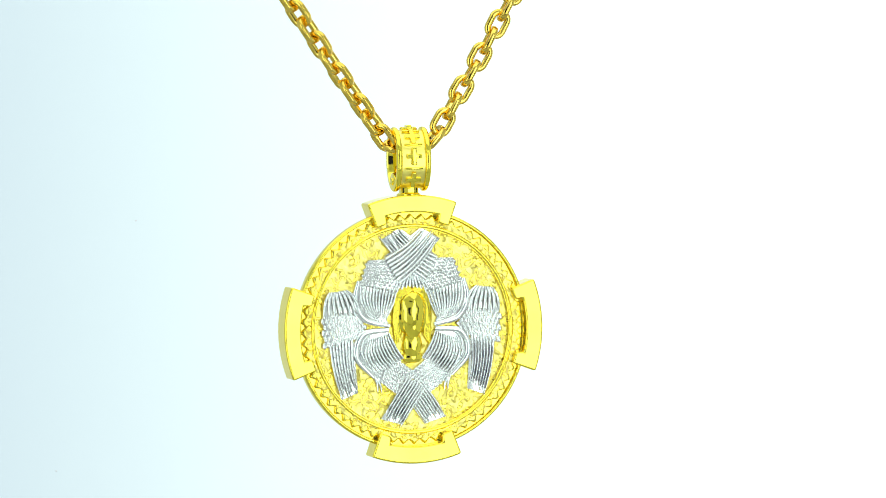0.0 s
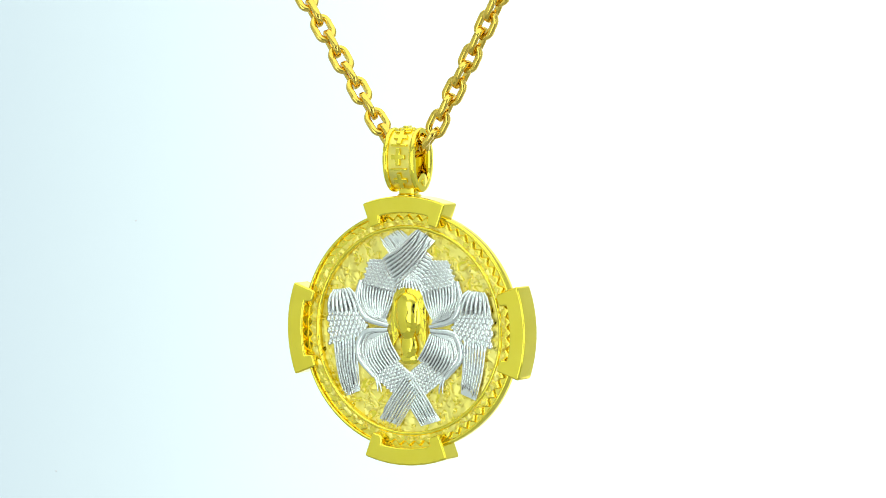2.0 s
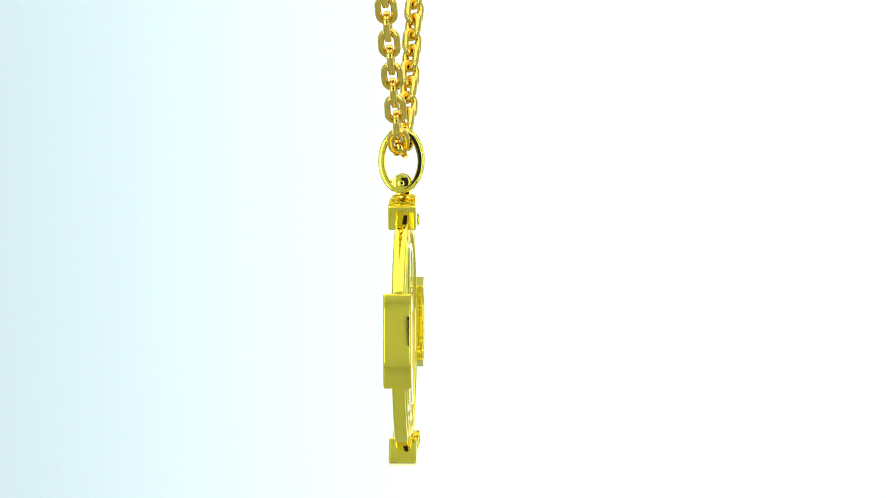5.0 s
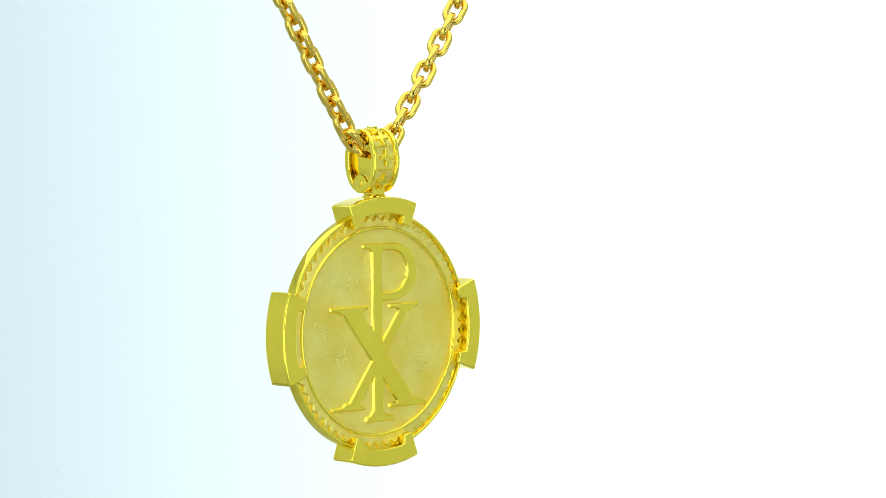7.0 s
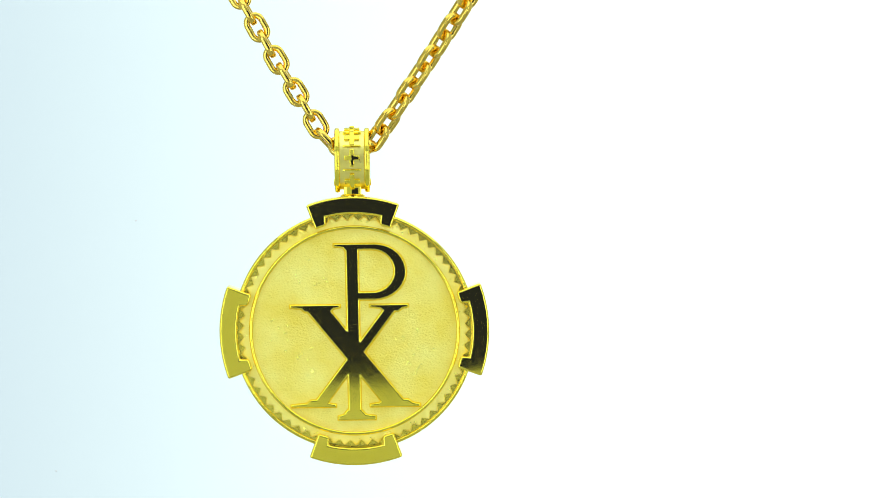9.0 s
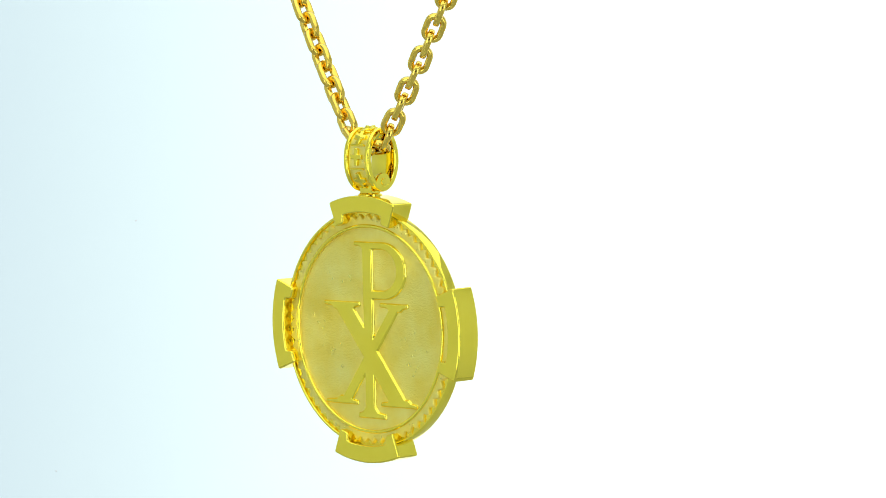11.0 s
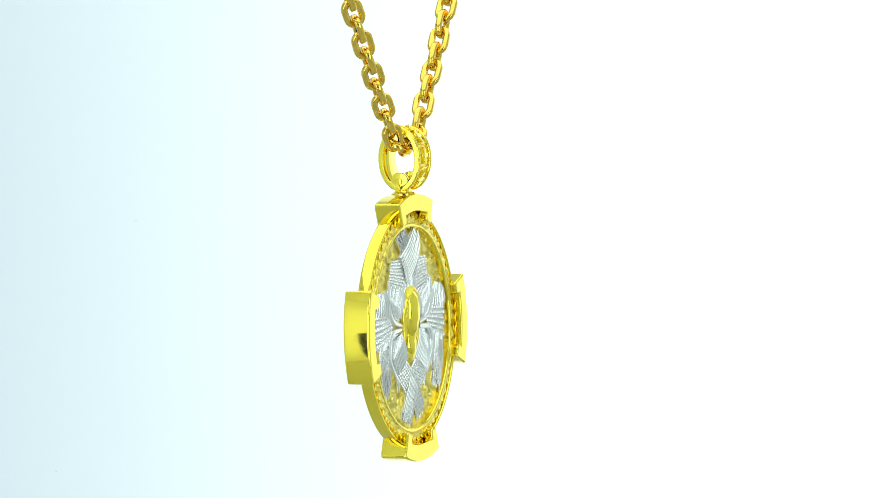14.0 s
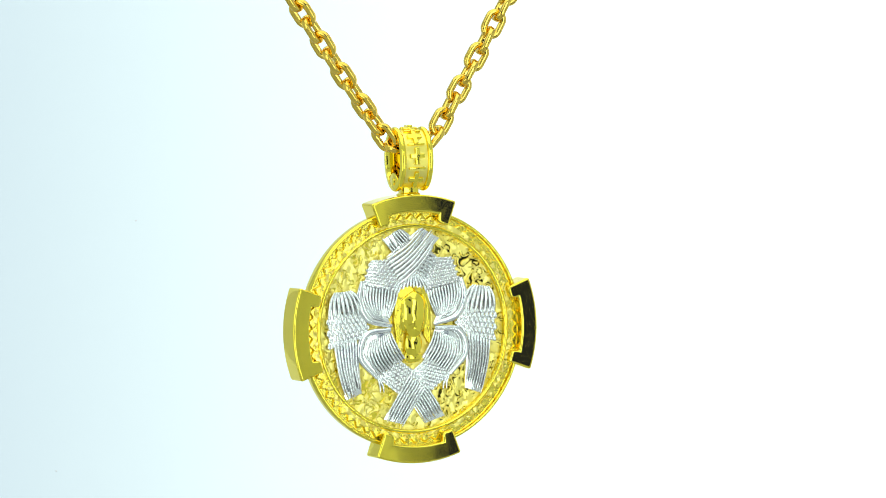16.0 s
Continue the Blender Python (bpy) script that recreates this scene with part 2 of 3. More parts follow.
made = {}
for s in (-1, 1):
    for name, angle in (("cross", -41), ("bar", -17), ("cross", 6), ("bar", 29), ("cross", 47), ("bar", 64), ("cross", 79)):
        a = radians(angle)
        y, z = BAIL_Y * math.cos(a), BAIL_H * math.sin(a)
        tilt = math.degrees(math.atan2(math.sin(a) / BAIL_H, math.cos(a) / BAIL_Y))
        label = "small raised gold cross" if name == "cross" else "small raised gold bar between crosses"
        if name not in made:
            ob = part(name, cross_piece() if name == "cross" else bar_piece(), GOLD, bail, label, 30)
            made[name] = ob.data
        else:
            ob = new(name, made[name])
            ob.parent = bail
            tagged(ob, label)
        ob.matrix_basis = pose(0, 0, 0, 0, 0, 0 if s < 0 else 180) @ pose(0, -(y - 0.22) * MM, (BAIL_Z + z * 0.975) * MM, -tilt, 0, 0)


# ---- front relief: cast field, six wings, figure ----
def smooth(a, b, x):
    x = min(max((x - a) / (b - a), 0.0), 1.0)
    return x * x * (3 - 2 * x)


def scroll_height(x, z):
    """Cast scrollwork: raised curls and beads with narrow moats beside them, broken off here and there."""
    p = Vector((x * 0.42, z * 0.42, 3.7))
    warp = noise.noise_vector(p * 1.5) * 0.72
    n1 = abs(noise.noise(p * 1.5 + warp))
    n2 = noise.noise(p * 2.9 + warp * 0.5 + Vector((9, 4, 1)))
    gate = smooth(-0.34, -0.16, noise.noise(p * 1.2 + Vector((3, 8, 5))))
    ridge = (1 - smooth(0.02, 0.09, n1)) * gate
    moat = smooth(0.07, 0.115, n1) * (1 - smooth(0.13, 0.20, n1)) * gate
    bead = smooth(0.34, 0.50, n2)
    lumps = noise.noise(Vector((x * 0.9, z * 0.9, 1.1))) * 0.09 + noise.noise(Vector((x * 2.6, z * 2.6, 6.1))) * 0.02
    return max(0.04 + lumps + 0.24 * max(ridge, bead) - 0.46 * moat * (1 - bead), -0.38)


def field():
    step, lim = 0.125, int(17.7 / 0.125)
    index, verts, faces = {}, [], []
    for i in range(-lim, lim + 1):
        for j in range(-lim, lim + 1):
            x, z = i * step, j * step
            r = math.hypot(x, z)
            if r <= 17.65:
                index[i, j] = len(verts)
                verts.append((x * MM, -(0.12 + scroll_height(x, z)) * MM, z * MM))
    for (i, j), a in index.items():
        b, c, d = index.get((i + 1, j)), index.get((i + 1, j + 1)), index.get((i, j + 1))
        if None not in (b, c, d):
            faces.append((a, b, c, d))
    me = bpy.data.meshes.new("field")
    me.from_pydata(verts, [], faces)
    me.materials.append(GOLD_FIELD)
    me.polygons.foreach_set("use_smooth", [True] * len(me.polygons))
    ob = new("field", me)
    ob.parent = pendant
    return tagged(ob, "cast gold field with curling scrollwork relief")


field()


def border_relief():
    cols, rows = TEETH * 14, 12
    bm = bmesh.new()
    grid = []
    for k in range(cols):
        a = 2 * math.pi * k / cols
        line = []
        for i in range(rows):
            r = 17.9 + 1.15 * i / (rows - 1)
            x, z = r * math.cos(a), r * math.sin(a)
            h = 0.9 * scroll_height(x * 1.25 + 40, z * 1.25) + 0.16 * noise.noise(Vector((x * 1.2, z * 1.2, 8.8)))
            line.append(bm.verts.new((x, -(0.96 + (h if 0 < i < rows - 1 else -0.25)), z)))
        grid.append(line)
    for k in range(cols):
        p, q = grid[k], grid[(k + 1) % cols]
        for i in range(rows - 1):
            bm.faces.new((p[i], p[i + 1], q[i + 1], q[i]))
    bmesh.ops.recalc_face_normals(bm, faces=bm.faces)
    return bm


part("border_relief", border_relief(), GOLD_FIELD, pendant, "cast leaf relief round the border", 60)

PX = 10.3


def at(px, py, y=0.0):
    return Vector(((px - 727) / PX, y, (584 - py) / PX))


def bezier(p, t):
    """Point at t on the smooth curve that runs by the four points."""
    q = [Vector(v) for v in p]
    k = min(int(t * 3), 2)
    u = t * 3 - k
    a, b = q[k], q[k + 1]
    m0 = (q[k + 1] - q[k - 1]) / 2 if k else (q[1] - q[0])
    m1 = (q[k + 2] - q[k]) / 2 if k < 2 else (q[3] - q[2])
    return a * (2 * u**3 - 3 * u**2 + 1) + m0 * (u**3 - 2 * u**2 + u) + b * (-2 * u**3 + 3 * u**2) + m1 * (u**3 - u**2)


def flip(p, side):
    return (p[0] if side < 0 else 1454 - p[0], p[1])


def ribs(outer, inner, count, side, y, name, parent):
    """Shell of rounded ribs between two curves, each a part of its own."""
    outer, inner = [flip(p, side) for p in outer], [flip(p, side) for p in inner]
    span = (bezier([at(*a) for a in outer], 0.5) - bezier([at(*a) for a in inner], 0.5)).length / (count - 1)
    for k in range(count):
        f = k / (count - 1)
        pts = []
        for s in range(13):
            t = s / 12
            p = bezier([at(*a) for a in outer], t).lerp(bezier([at(*a) for a in inner], t), f)
            p.y = y - 0.24 * math.sin(math.pi * (0.12 + 0.76 * t)) - 0.16 * math.sin(math.pi * f) + random.uniform(-0.02, 0.02)
            pts.append(p)
        bm = tube(pts, span * random.uniform(0.40, 0.46), 8, 1.15, lambda t: 0.6 + 0.4 * math.sin(math.pi * (0.1 + 0.8 * t)))
        bmesh.ops.recalc_face_normals(bm, faces=bm.faces)
        part(name, bm, WHITE_GOLD, parent, "", 60)


def scales(quad, rows, cols, side, y, tip):
    """Tongue-shaped scales in staggered rows over a quadrilateral, each raised towards its tip like a shingle."""
    q = [at(*flip(p, side)) for p in quad]
    centre = sum(q, Vector()) / 4
    bm = prism([(p.x, p.z) for p in q], -0.05, y, 0.1)
    for r in range(rows):
        for c in range(cols + r % 2):
            u, v = (c + (0.5 if r % 2 == 0 else 0.0)) / cols, (r + 0.5) / rows
            u, v = u + random.uniform(-0.008, 0.008), v + random.uniform(-0.008, 0.008)
            p = q[0].lerp(q[1], u).lerp(q[3].lerp(q[2], u), v)
            du = (q[1] - q[0]).lerp(q[2] - q[3], v) / cols
            dv = (q[3] - q[0]).lerp(q[2] - q[1], u) / rows * tip
            far = min((p - centre).length / 4.5, 1)
            lift = y - 0.14 * (1 - far) + random.uniform(-0.02, 0.02)
            lean = random.uniform(-0.03, 0.03)
            low, high = [], []
            for k in range(10):
                a = 2 * math.pi * k / 10
                way = math.sin(a)
                w = du * (0.53 * math.cos(a) * (1.0 if way < 0 else 1 - 0.35 * way * way) + lean * way) + dv * (0.62 * way)
                low.append(bm.verts.new(p + w + Vector((0, lift + 0.12, 0))))
                high.append(bm.verts.new(p + w * 0.80 + Vector((0, lift - 0.02 - 0.11 * (1 + way), 0))))
            top = bm.verts.new(p + dv * 0.18 + Vector((0, lift - 0.27, 0)))
            for k in range(10):
                n = (k + 1) % 10
                bm.faces.new((low[k], low[n], high[n], high[k]))
                bm.faces.new((high[k], high[n], top))
    bmesh.ops.recalc_face_normals(bm, faces=bm.faces)
    return bm


def feathers(wing, a0, a1, b0, b1, count, side, y, bow):
    """Long flight feathers side by side, each a tapered ridge of its own."""
    a0, a1, b0, b1 = (at(*flip(p, side)) for p in (a0, a1, b0, b1))
    mid = (a0 + a1 + b0 + b1) / 4
    across = (a1 - a0).normalized()
    for k in range(count):
        f = (k + 0.5) / count
        s, e = a0.lerp(a1, f), b0.lerp(b1, f)
        e = s + (e - s) * random.uniform(0.86, 1.06)
        pts = []
        sway, phase = random.uniform(0.03, 0.10), random.uniform(0, 6.28)
        for i in range(11):
            t = i / 10
            p = s.lerp(e, t) + across * (bow * math.sin(math.pi * t) + sway * math.sin(5.5 * t + phase) * t)
            p.y = y - 0.12 * math.sin(math.pi * f) - 0.10 * math.sin(math.pi * t) + random.uniform(-0.008, 0.008)
            pts.append(p)
        w = ((a1 - a0).length / count, (b1 - b0).length / count)
        bm = tube(pts, 1.0, 8, 0.95, lambda t: (w[0] + (w[1] - w[0]) * t) * 0.43 * (1 if t < 0.85 else max(1 - ((t - 0.85) / 0.15) ** 2 * 0.75, 0.2)))
        # a fine second ridge along the feather
        tube([p + across * (w[0] * 0.22) + Vector((0, -w[0] * 0.42, 0)) for p in pts[1:-1]], w[0] * 0.13, 5, 1.0, None, bm)
        bmesh.ops.recalc_face_normals(bm, faces=bm.faces)
        part("flight_feather", bm, WHITE_GOLD, wing, "", 60)
    q = [a0, a1, b1, b0]
    plate = prism([(p.x, p.z) for p in q], -0.05, y + 0.1, 0.05)
    part("feather_plate", plate, WHITE_GOLD, wing)


def wing_of(label, shell, edge, scale_quad, grid, flight, side, y, tip, tips=()):
    hull = [at(*flip(p, side)) for p in (edge or shell[0])] + [at(*flip(p, side)) for p in (shell[1] if edge and edge[0][1] > edge[3][1] else shell[1][::-1])]
    plate = prism([(p.x, p.z) for p in hull], -0.05, y, 0.05)
    wing = part("wing", plate, WHITE_GOLD, pendant, label)
    ribs(shell[0], shell[1], shell[2], side, y, "covert_feather", wing)
    if edge:
        # broad smooth band round the outside of the shell, with a thin line inside it
        q = [at(*flip(p, side)) for p in edge]
        path = [bezier(q, k / 20) for k in range(21)]
        for p in path:
            p.y = y - 0.05
        band = tube(path, 0.62, 12, 0.75, lambda t: 0.35 + 0.65 * math.sin(math.pi * (0.08 + 0.84 * t)) ** 0.7)
        bmesh.ops.recalc_face_normals(band, faces=band.faces)
        part("leading_edge", band, WHITE_GOLD, wing, "smooth rounded outer band", 60)
        middle = at(*flip(shell[1][1], side))
        path = [p.lerp(middle, 0.15) + Vector((0, -0.12, 0)) for p in path[2:-2]]
        line = tube(path, 0.24, 8, 1.2, lambda t: 0.4 + 0.6 * math.sin(math.pi * t))
        bmesh.ops.recalc_face_normals(line, faces=line.faces)
        part("covert_feather", line, WHITE_GOLD, wing, "", 60)
    for a, b in tips:
        q = [at(*flip(a, side)), at(*flip(b, side))]
        path = [q[0].lerp(q[1], k / 8) + Vector((0.25 * -side * math.sin(math.pi * k / 8), y + 0.05, 0)) for k in range(9)]
        tail = tube(path, 0.27, 8, 1.0, lambda t: 1 - 0.6 * t * t)
        bmesh.ops.recalc_face_normals(tail, faces=tail.faces)
        part("tail_feather", tail, WHITE_GOLD, wing, "", 60)
    part("scale_patch", scales(scale_quad, *grid, side, y - 0.05, tip), WHITE_GOLD, wing, "rows of small scale-like feathers", 62)
    a0, a1, b0, b1, count, lift, bow = flight
    feathers(wing, a0, a1, b0, b1, count, side, lift, bow)


UPPER_SHELL = ([(634, 504), (633, 525), (640, 545), (655, 562)], [(699, 518), (695, 532), (688, 548), (680, 564)], 12)
UPPER_EDGE = [(630, 496), (624, 530), (641, 564), (686, 577)]
LOWER_SHELL = ([(646, 602), (640, 624), (646, 644), (661, 664)], [(684, 589), (690, 604), (698, 619), (710, 636)], 11)
LOWER_EDGE = [(655, 668), (624, 630), (636, 591), (684, 584)]
SIDE_SHELL = ([(577, 514), (569, 527), (566, 541), (565, 556)], [(606, 511), (617, 520), (626, 537), (632, 557)], 8)
UPPER_SCALES = [(648, 459), (712, 458), (712, 521), (633, 504)]
LOWER_SCALES = [(700, 636), (734, 662), (702, 704), (656, 668)]
SIDE_SCALES = [(562, 551), (636, 553), (642, 594), (565, 614)]
for side in (-1, 1):
    wing_of("white-gold wing spread out to the side", SIDE_SHELL, None, SIDE_SCALES, (6, 9), ((573, 610), (619, 597), (594, 706), (626, 694), 8, -0.55, -0.35), side, -0.5, 1)
upper = ((677, 455), (705, 505), (746, 404), (782, 425), 8)
for side in (1, -1):
    lift = -0.55 if side > 0 else -0.86
    wing_of("white-gold upper wing crossing over its pair", UPPER_SHELL, UPPER_EDGE, UPPER_SCALES, (9, 9), (*upper, lift, 0.5), side, -0.5, -1)
lower = ((706, 694), (738, 666), (748, 754), (788, 742), 8)
for side in (-1, 1):
    lift = -0.55 if side < 0 else -0.86
    wing_of("white-gold lower wing crossing over its pair", LOWER_SHELL, LOWER_EDGE, LOWER_SCALES, (8, 7), (*lower, lift, 0.15), side, -0.5, 1, (((654, 662), (662, 694)), ((659, 668), (669, 695))))


breast = prism([(at(*p).x, at(*p).z) for p in ((727, 474), (757, 500), (764, 526), (690, 526), (697, 500))], -0.05, -0.42, 0.05)
breast = part("breast_plumage", breast, WHITE_GOLD, pendant, "short white-gold feathers above the head")
ribs([(717, 482), (707, 494), (698, 508), (690, 526)], [(737, 482), (747, 494), (756, 508), (764, 526)], 10, -1, -0.42, "breast_feather", breast)


def figure():
    """Plain rounded head and shoulders between the wings."""
    bm = bmesh.new()

    def egg(px, py, rx, rz, depth, y, narrow=0.0):
        made = bmesh.ops.create_uvsphere(bm, u_segments=48, v_segments=32, radius=1)
        for v in made["verts"]:
            v.co.x *= 1 + narrow * v.co.z
            v.co.y *= 1 + 0.5 * narrow * v.co.z
        bmesh.ops.transform(bm, matrix=Matrix.Translation(at(px, py, y)) @ Matrix.Diagonal((rx, depth, rz, 1)), verts=made["verts"])

    egg(727, 553, 3.5, 4.2, 1.1, -0.5, 0.05)
    egg(727, 559, 2.3, 4.3, 1.5, -0.75, 0.20)
    egg(727, 612, 1.7, 2.6, 1.0, -0.45)
    egg(727, 632, 1.7, 1.3, 0.7, -0.4, -0.2)
    for s in (-1, 1):
        for k in range(6):
            f = 1 - k * 0.035
            pts = [at(727 + s * 2, 508 + 1.6 * k, -0.7 - 0.12 * k), at(727 + s * 25 * f, 520 + 1.5 * k, -0.62 - 0.10 * k), at(727 + s * 33 * f, 558, -0.55 - 0.08 * k), at(727 + s * (31 - 2 * k), 610 - 3 * k, -0.6)]
            path = [bezier(pts, i / 22) for i in range(23)]
            for i, p in enumerate(path):
                p.x += 0.05 * math.sin(i * 0.7 + k)
            tube(path, 0.29, 10, 1.3, lambda t: 0.5 + 0.5 * math.sin(math.pi * (0.12 + 0.72 * t)), bm)
    for v in bm.verts:
        v.co += noise.noise_vector(v.co * 0.75) * 0.11 + noise.noise_vector(v.co * 1.9) * 0.04
        v.co.y = min(v.co.y, -0.1)
    bmesh.ops.recalc_face_normals(bm, faces=bm.faces)
    return bm


part("figure", figure(), GOLD, pendant, "plain polished gold head in relief", 70)

# ---- back: satin field with the raised letters P and X ----
def bk(px, py):
    return (-(px - 628) / PX, (584 - py) / PX)


def ring_piece(x0, out_x, out_r, out_top, out_low, in_x, in_r, in_top, in_low):
    """Bowl of the P: straight runs that end in half an ellipse, outside and inside."""
    def edge(cx, rx, top, low):
        cy, ry = (top + low) / 2, (low - top) / 2
        return [(x0, top)] + [(cx + rx * math.sin(math.pi * k / 20), cy - ry * math.cos(math.pi * k / 20)) for k in range(21)] + [(x0, low)]
    return edge(out_x, out_r, out_top, out_low) + edge(in_x, in_r, in_top, in_low)[::-1]


def serif(x0, x1, ya, yb, s0, s1, deep):
    """Serif bar from x0 to x1, flared towards the stroke between s0 and s1."""
    return [(x0, ya), (x1, ya), (x1, yb), (s1 + deep, yb + (yb - ya) * 0.4), (s1, yb + (yb - ya) * 1.6), (s0, yb + (yb - ya) * 1.6), (s0 - deep, yb + (yb - ya) * 0.4), (x0, yb)]


def inside_depth(poly, pts):
    """Distance of each point from the outline, positive inside it."""
    a = np.array(poly)
    b = np.roll(a, -1, axis=0)
    best = np.full(len(pts), 1e9)
    odd = np.zeros(len(pts), bool)
    for (ax, ay), (bx, by) in zip(a, b):
        ex, ey = bx - ax, by - ay
        t = np.clip(((pts[:, 0] - ax) * ex + (pts[:, 1] - ay) * ey) / (ex * ex + ey * ey + 1e-12), 0, 1)
        best = np.minimum(best, np.hypot(pts[:, 0] - ax - t * ex, pts[:, 1] - ay - t * ey))
        if by != ay:
            odd ^= ((ay > pts[:, 1]) != (by > pts[:, 1])) & (pts[:, 0] < ex * (pts[:, 1] - ay) / ey + ax)
    return np.where(odd, best, -best)


def letter_pieces():
    """Outlines of the strokes, bowl and serifs of the joined letters P and X."""
    return [
        [(613.5, 431), (636.5, 431), (638, 740), (616, 740)],
        ring_piece(631, 664, 57, 430, 530, 660, 39, 441, 516),
        serif(592.5, 634, 430, 435, 614, 633, 5),
        serif(597, 664, 743, 736, 614, 639, 7),
        [(537, 541), (581, 541), (722, 718), (680, 718)],
        [(684, 541), (707, 541), (575, 718), (550, 718)],
        serif(514, 603, 538, 543, 540, 586, 6), serif(655, 724, 538, 543, 681, 706, 8),
        serif(514, 594, 720, 715, 549, 574, 8), serif(654, 743, 720, 715, 677, 722, 8),
    ]


def letter_depth(pts):
    return np.max([inside_depth([bk(*p) for p in piece], pts) for piece in letter_pieces()], axis=0)


def back_field():
    """Sandblasted field, a little hollow between the letters and the rim, with a faint uneven surface."""
    step, lim = 0.16, int(17.7 / 0.16)
    line = step * np.arange(-lim, lim + 1)
    gx, gz = np.meshgrid(line, line, indexing="ij")
    pts = np.stack([gx.ravel(), gz.ravel()], 1)
    r = np.hypot(*pts.T)
    near = np.minimum(np.maximum(-letter_depth(pts), 0), np.maximum(17.4 - r, 0))
    high = 0.56 + 0.10 * np.exp(-(near / 1.3) ** 2)
    high += [0.030 * noise.noise(Vector((x * 0.35, z * 0.35, 2.2))) + 0.012 * noise.noise(Vector((x * 1.9, z * 2.6, 5.0))) for x, z in pts]
    keep = r <= 17.65
    index = np.full(len(pts), -1)
    index[keep] = np.arange(keep.sum())
    grid = index.reshape(gx.shape)
    quads = np.stack([grid[:-1, :-1], grid[:-1, 1:], grid[1:, 1:], grid[1:, :-1]], -1).reshape(-1, 4)
    quads = quads[(quads >= 0).all(1)]
    me = bpy.data.meshes.new("back_field")
    me.from_pydata([(x * MM, y * MM, z * MM) for (x, z), y in zip(pts[keep], high[keep])], [], [tuple(int(i) for i in q) for q in quads])
    me.attributes.new("coarse", "FLOAT", "POINT").data.foreach_set("value", np.exp(-(near[keep] / 1.6) ** 2))
    me.materials.append(GOLD_SATIN)
    me.polygons.foreach_set("use_smooth", [True] * len(me.polygons))
    ob = new("back_field", me)
    ob.parent = pendant
    return tagged(ob, "satin gold back field")


back_field()


def monogram():
    """The joined letters P and X with softly rounded shoulders."""
    step = 0.085
    nx, nz = int(23.6 / step), int(32 / step)
    gx, gz = np.meshgrid(-11.9 + step * np.arange(nx), -16.2 + step * np.arange(nz), indexing="ij")
    pts = np.stack([gx.ravel(), gz.ravel()], 1)
    depth = letter_depth(pts)
    f = np.clip((depth + 0.24) / 0.36, 0, 1)
    high = 0.58 + 0.47 * f * f * (3 - 2 * f)
    keep = depth > -0.34
    index = np.full(len(pts), -1)
    index[keep] = np.arange(keep.sum())
    verts = [(x * MM, y * MM, z * MM) for (x, z), y in zip(pts[keep], high[keep])]
    grid = index.reshape(nx, nz)
    quads = np.stack([grid[:-1, :-1], grid[:-1, 1:], grid[1:, 1:], grid[1:, :-1]], -1).reshape(-1, 4)
    quads = quads[(quads >= 0).all(1)]
    me = bpy.data.meshes.new("monogram")
    me.from_pydata(verts, [], [tuple(int(i) for i in q) for q in quads])
    me.materials.append(GOLD)
    me.polygons.foreach_set("use_smooth", [True] * len(me.polygons))
    ob = new("monogram", me)
    ob.parent = pendant
    return tagged(ob, "polished raised letters P and X joined")


monogram()

# ---- the chain: oval cable links from the tent's ceiling through the bail ----
chain = tagged(new("chain"), "polished gold cable chain with oval links, hanging in a V", "chain")
LINK_L, LINK_W, WIRE, PITCH = 5.45, 3.78, 1.14, 3.24


def link_mesh():
    bm = bmesh.new()
    rc, s = (LINK_W - WIRE) / 2, (LINK_L - LINK_W) / 2
    path = [(rc * math.cos(a), s + rc * math.sin(a)) for a in [math.pi * k / 14 for k in range(15)]]
    path += [(-x, -z) for x, z in path]
    nrm = [(math.cos(a), math.sin(a)) for a in [math.pi * k / 14 for k in range(15)]]
    nrm += [(-x, -z) for x, z in nrm]
    h = WIRE / 2
    # flat polished outer face, rounded everywhere else
    half = [(1.0, 0.55), (0.80, 0.84), (0.42, 0.98), (-0.10, 1.0), (-0.55, 0.86), (-0.88, 0.50)]
    sect = [(h * u, h * v) for u, v in half] + [(h * u, -h * v) for u, v in half[::-1]]
    rows = [[bm.verts.new((x + n[0] * u, v, z + n[1] * u)) for u, v in sect] for (x, z), n in zip(path, nrm)]
    for i in range(len(rows)):
        p, q = rows[i], rows[(i + 1) % len(rows)]
        for k in range(12):
            bm.faces.new((p[k], q[k], q[(k + 1) % 12], p[(k + 1) % 12]))
    bmesh.ops.recalc_face_normals(bm, faces=bm.faces)
    return bm


def strand_right(z):
    return 4.0 + 0.62 * (z - 32.4) - 0.0012 * (z - 32.4) ** 2


def strand_left(z):
    return -(3.5 + 0.70 * (z - 31.6) - 0.0008 * (z - 31.6) ** 2)


def chain_points():
    top = 312.0
    left = [(strand_left(z), z) for z in np.arange(top, 32.0, -0.5)]
    right = [(strand_right(z), z) for z in np.arange(32.8, top, 0.5)]
    middle = [(-3.0, 31.55), (-1.6, 31.25), (0.0, 31.2), (1.8, 31.6), (3.2, 32.1)]
    return np.array(left + middle + right)


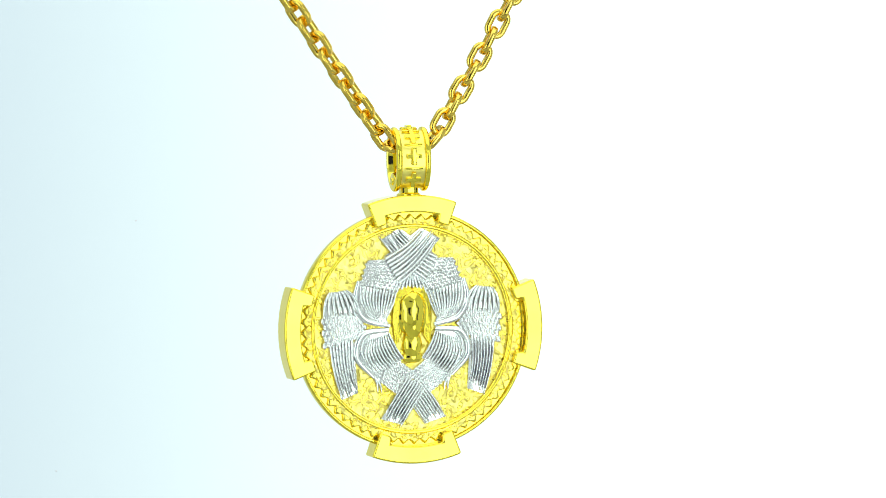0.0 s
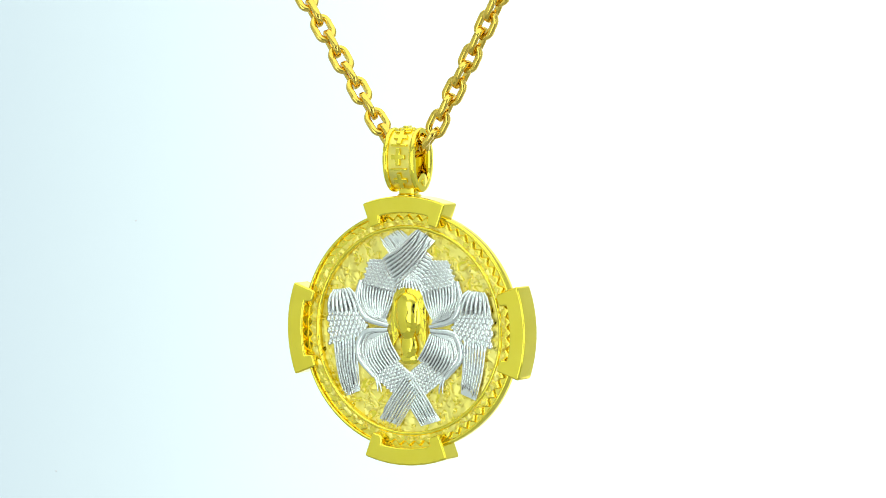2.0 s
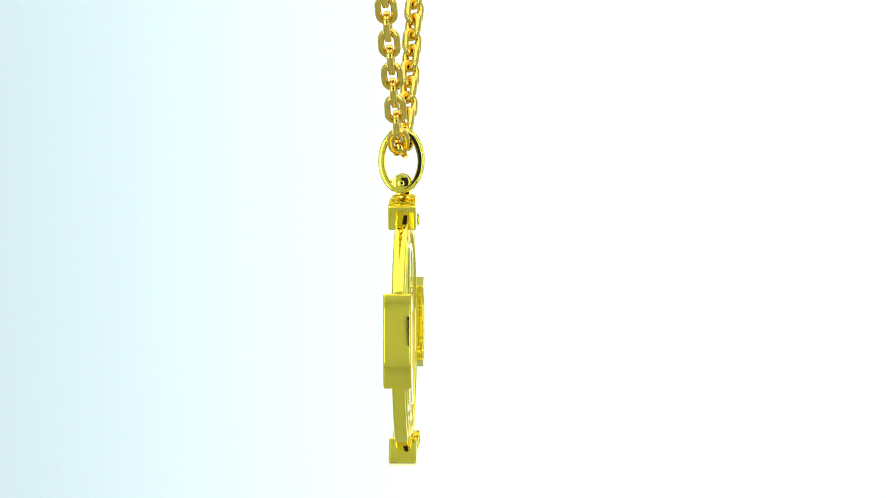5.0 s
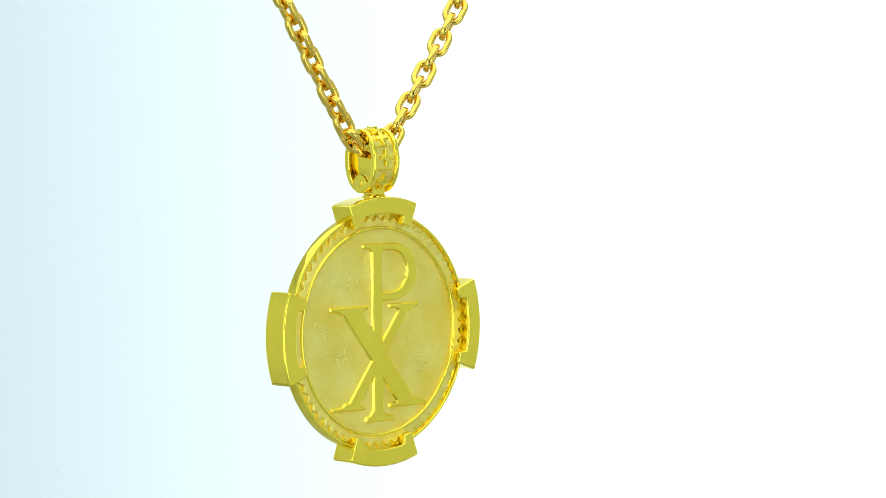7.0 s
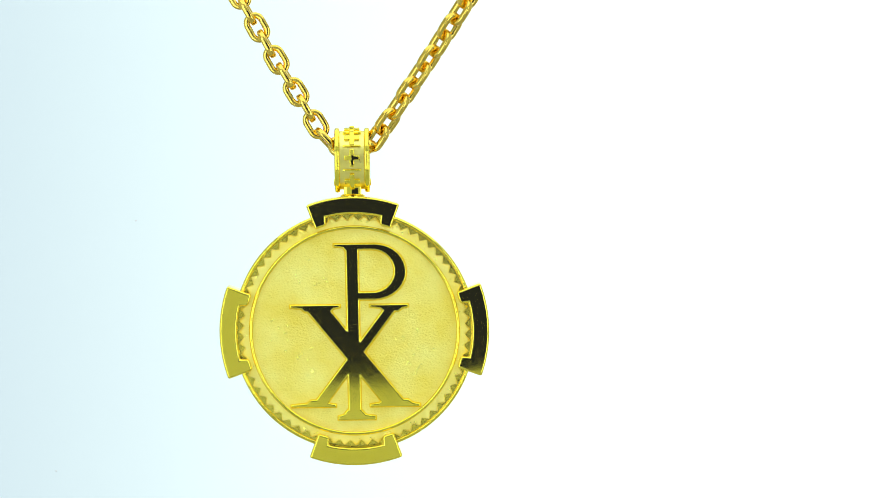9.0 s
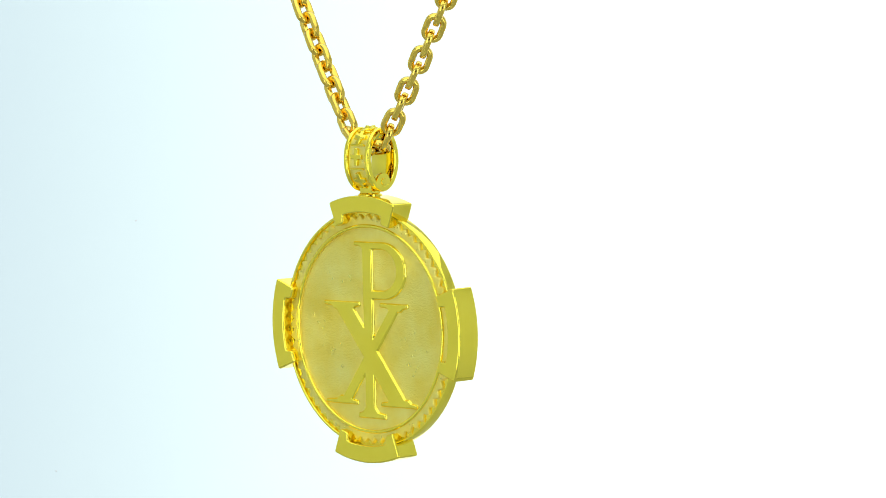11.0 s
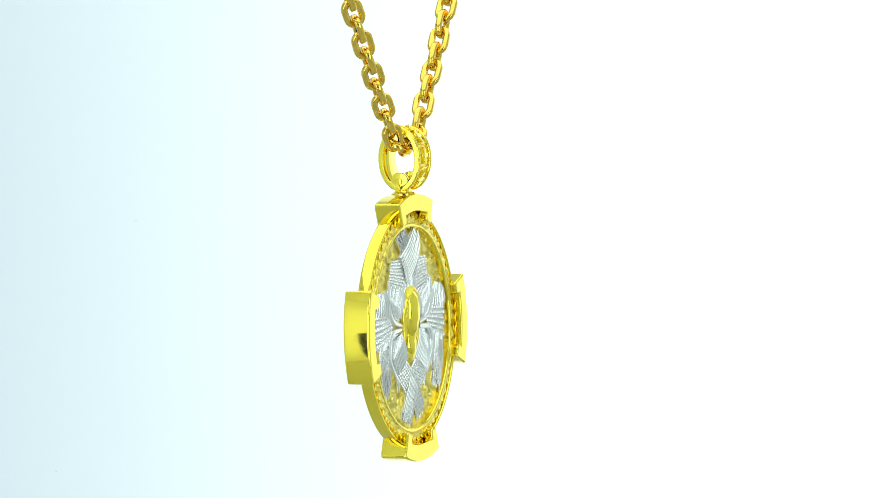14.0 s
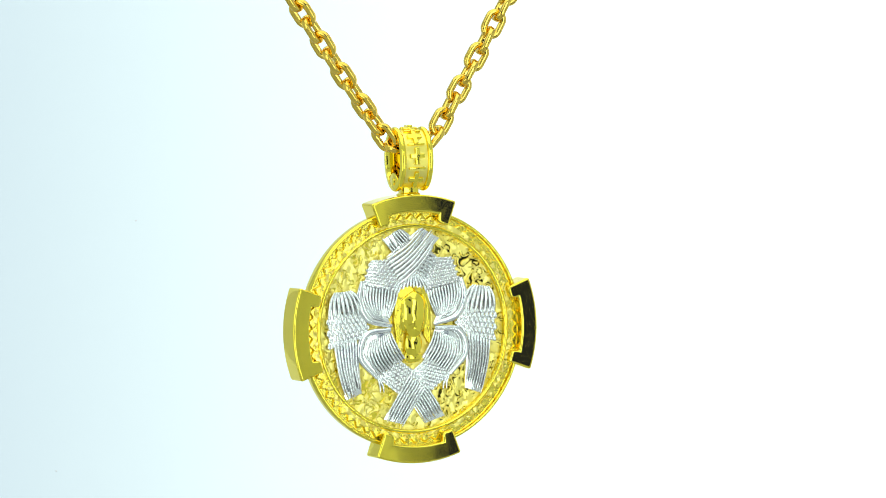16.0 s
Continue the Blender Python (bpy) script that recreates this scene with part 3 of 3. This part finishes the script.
def hang_chain():
    pts = chain_points()
    run = np.concatenate([[0], np.cumsum(np.hypot(*np.diff(pts, axis=0).T))])
    middle = float(np.interp(0.0, pts[:, 0], run))
    first = (middle + 0.39 * PITCH) % (2 * PITCH)
    data, i = None, 0
    for s in np.arange(first, run[-1] - PITCH / 2, PITCH):
        x, z = np.interp(s, run, pts[:, 0]), np.interp(s, run, pts[:, 1])
        x2, z2 = np.interp(s + 1, run, pts[:, 0]), np.interp(s + 1, run, pts[:, 1])
        x1, z1 = np.interp(s - 1, run, pts[:, 0]), np.interp(s - 1, run, pts[:, 1])
        lean = math.degrees(math.atan2(x2 - x1, z2 - z1))
        blend = min(max((s - middle + 8) / 16, 0), 1)
        twist = 47 + (4 - 47) * blend + 90 * (i % 2) + random.uniform(-5, 5)
        if data is None:
            ob = part("link", link_mesh(), GOLD_CHAIN, chain, "", 40)
            data = ob.data
        else:
            ob = new("link", data)
            ob.parent = chain
        ob.matrix_basis = pose(x * MM, 0, z * MM, 0, lean, 0) @ pose(0, 0, 0, random.uniform(-2, 2), random.uniform(-2, 2), twist)
        i += 1


hang_chain()


# ---- dust on the backdrop ----
def dust_speck(x, z, r):
    m, t, p = nodes_of("grey_dust")
    p.inputs["Base Color"].default_value, p.inputs["Roughness"].default_value = (0.82, 0.86, 0.88, 1), 0.9
    bm = bmesh.new()
    bmesh.ops.create_icosphere(bm, subdivisions=2, radius=r, matrix=Matrix.Translation((x, 0.4498, z)) @ Matrix.Diagonal((1, 0.4, 0.9, 1)))
    return tagged(new("dust_speck", mesh_of("dust_speck", bm, m)), "tiny grey dust speck on the white backdrop", "dust")


dust_speck(-0.0846, -0.0178, 0.0003)
dust_speck(-0.1080, -0.0869, 0.00025)


# ---- the turning ----
def turn_of(t):
    """Degrees about the upright: nearly even, a little slower when edge-on one way round."""
    u = t - 8
    a = -160.249 - 21.5071 * u + 0.0588 * u**2 - 0.0071 * u**3
    return a - 1.68 * math.cos(radians(a)) - 2.169 * math.sin(radians(a))


def place_of(t):
    """The pendant swings round a small loop as it turns."""
    a = radians(turn_of(t))
    x = -8.83 + 4.627 * math.cos(a) - 0.375 * math.sin(a) - 1.742 * math.cos(2 * a) + 0.076 * math.sin(2 * a) + 0.189 * math.cos(3 * a) + 0.138 * math.sin(3 * a)
    y = 0.09 + 0.08 * math.cos(a) + 3.92 * math.sin(a)
    return x * MM, y * MM, -13.76 * MM


def motions():
    rows = [(k / 2, pose(*place_of(k / 2), 0, 0, turn_of(k / 2))) for k in range(33)]
    walk(chain, [(t, m @ pose(0.0002, 0, 0, 0, 0, -4.2)) for t, m in rows])
    walk(pendant, [(t, m @ pose(0, 0, 0, -0.67, -0.07, 0)) for t, m in rows])


motions()
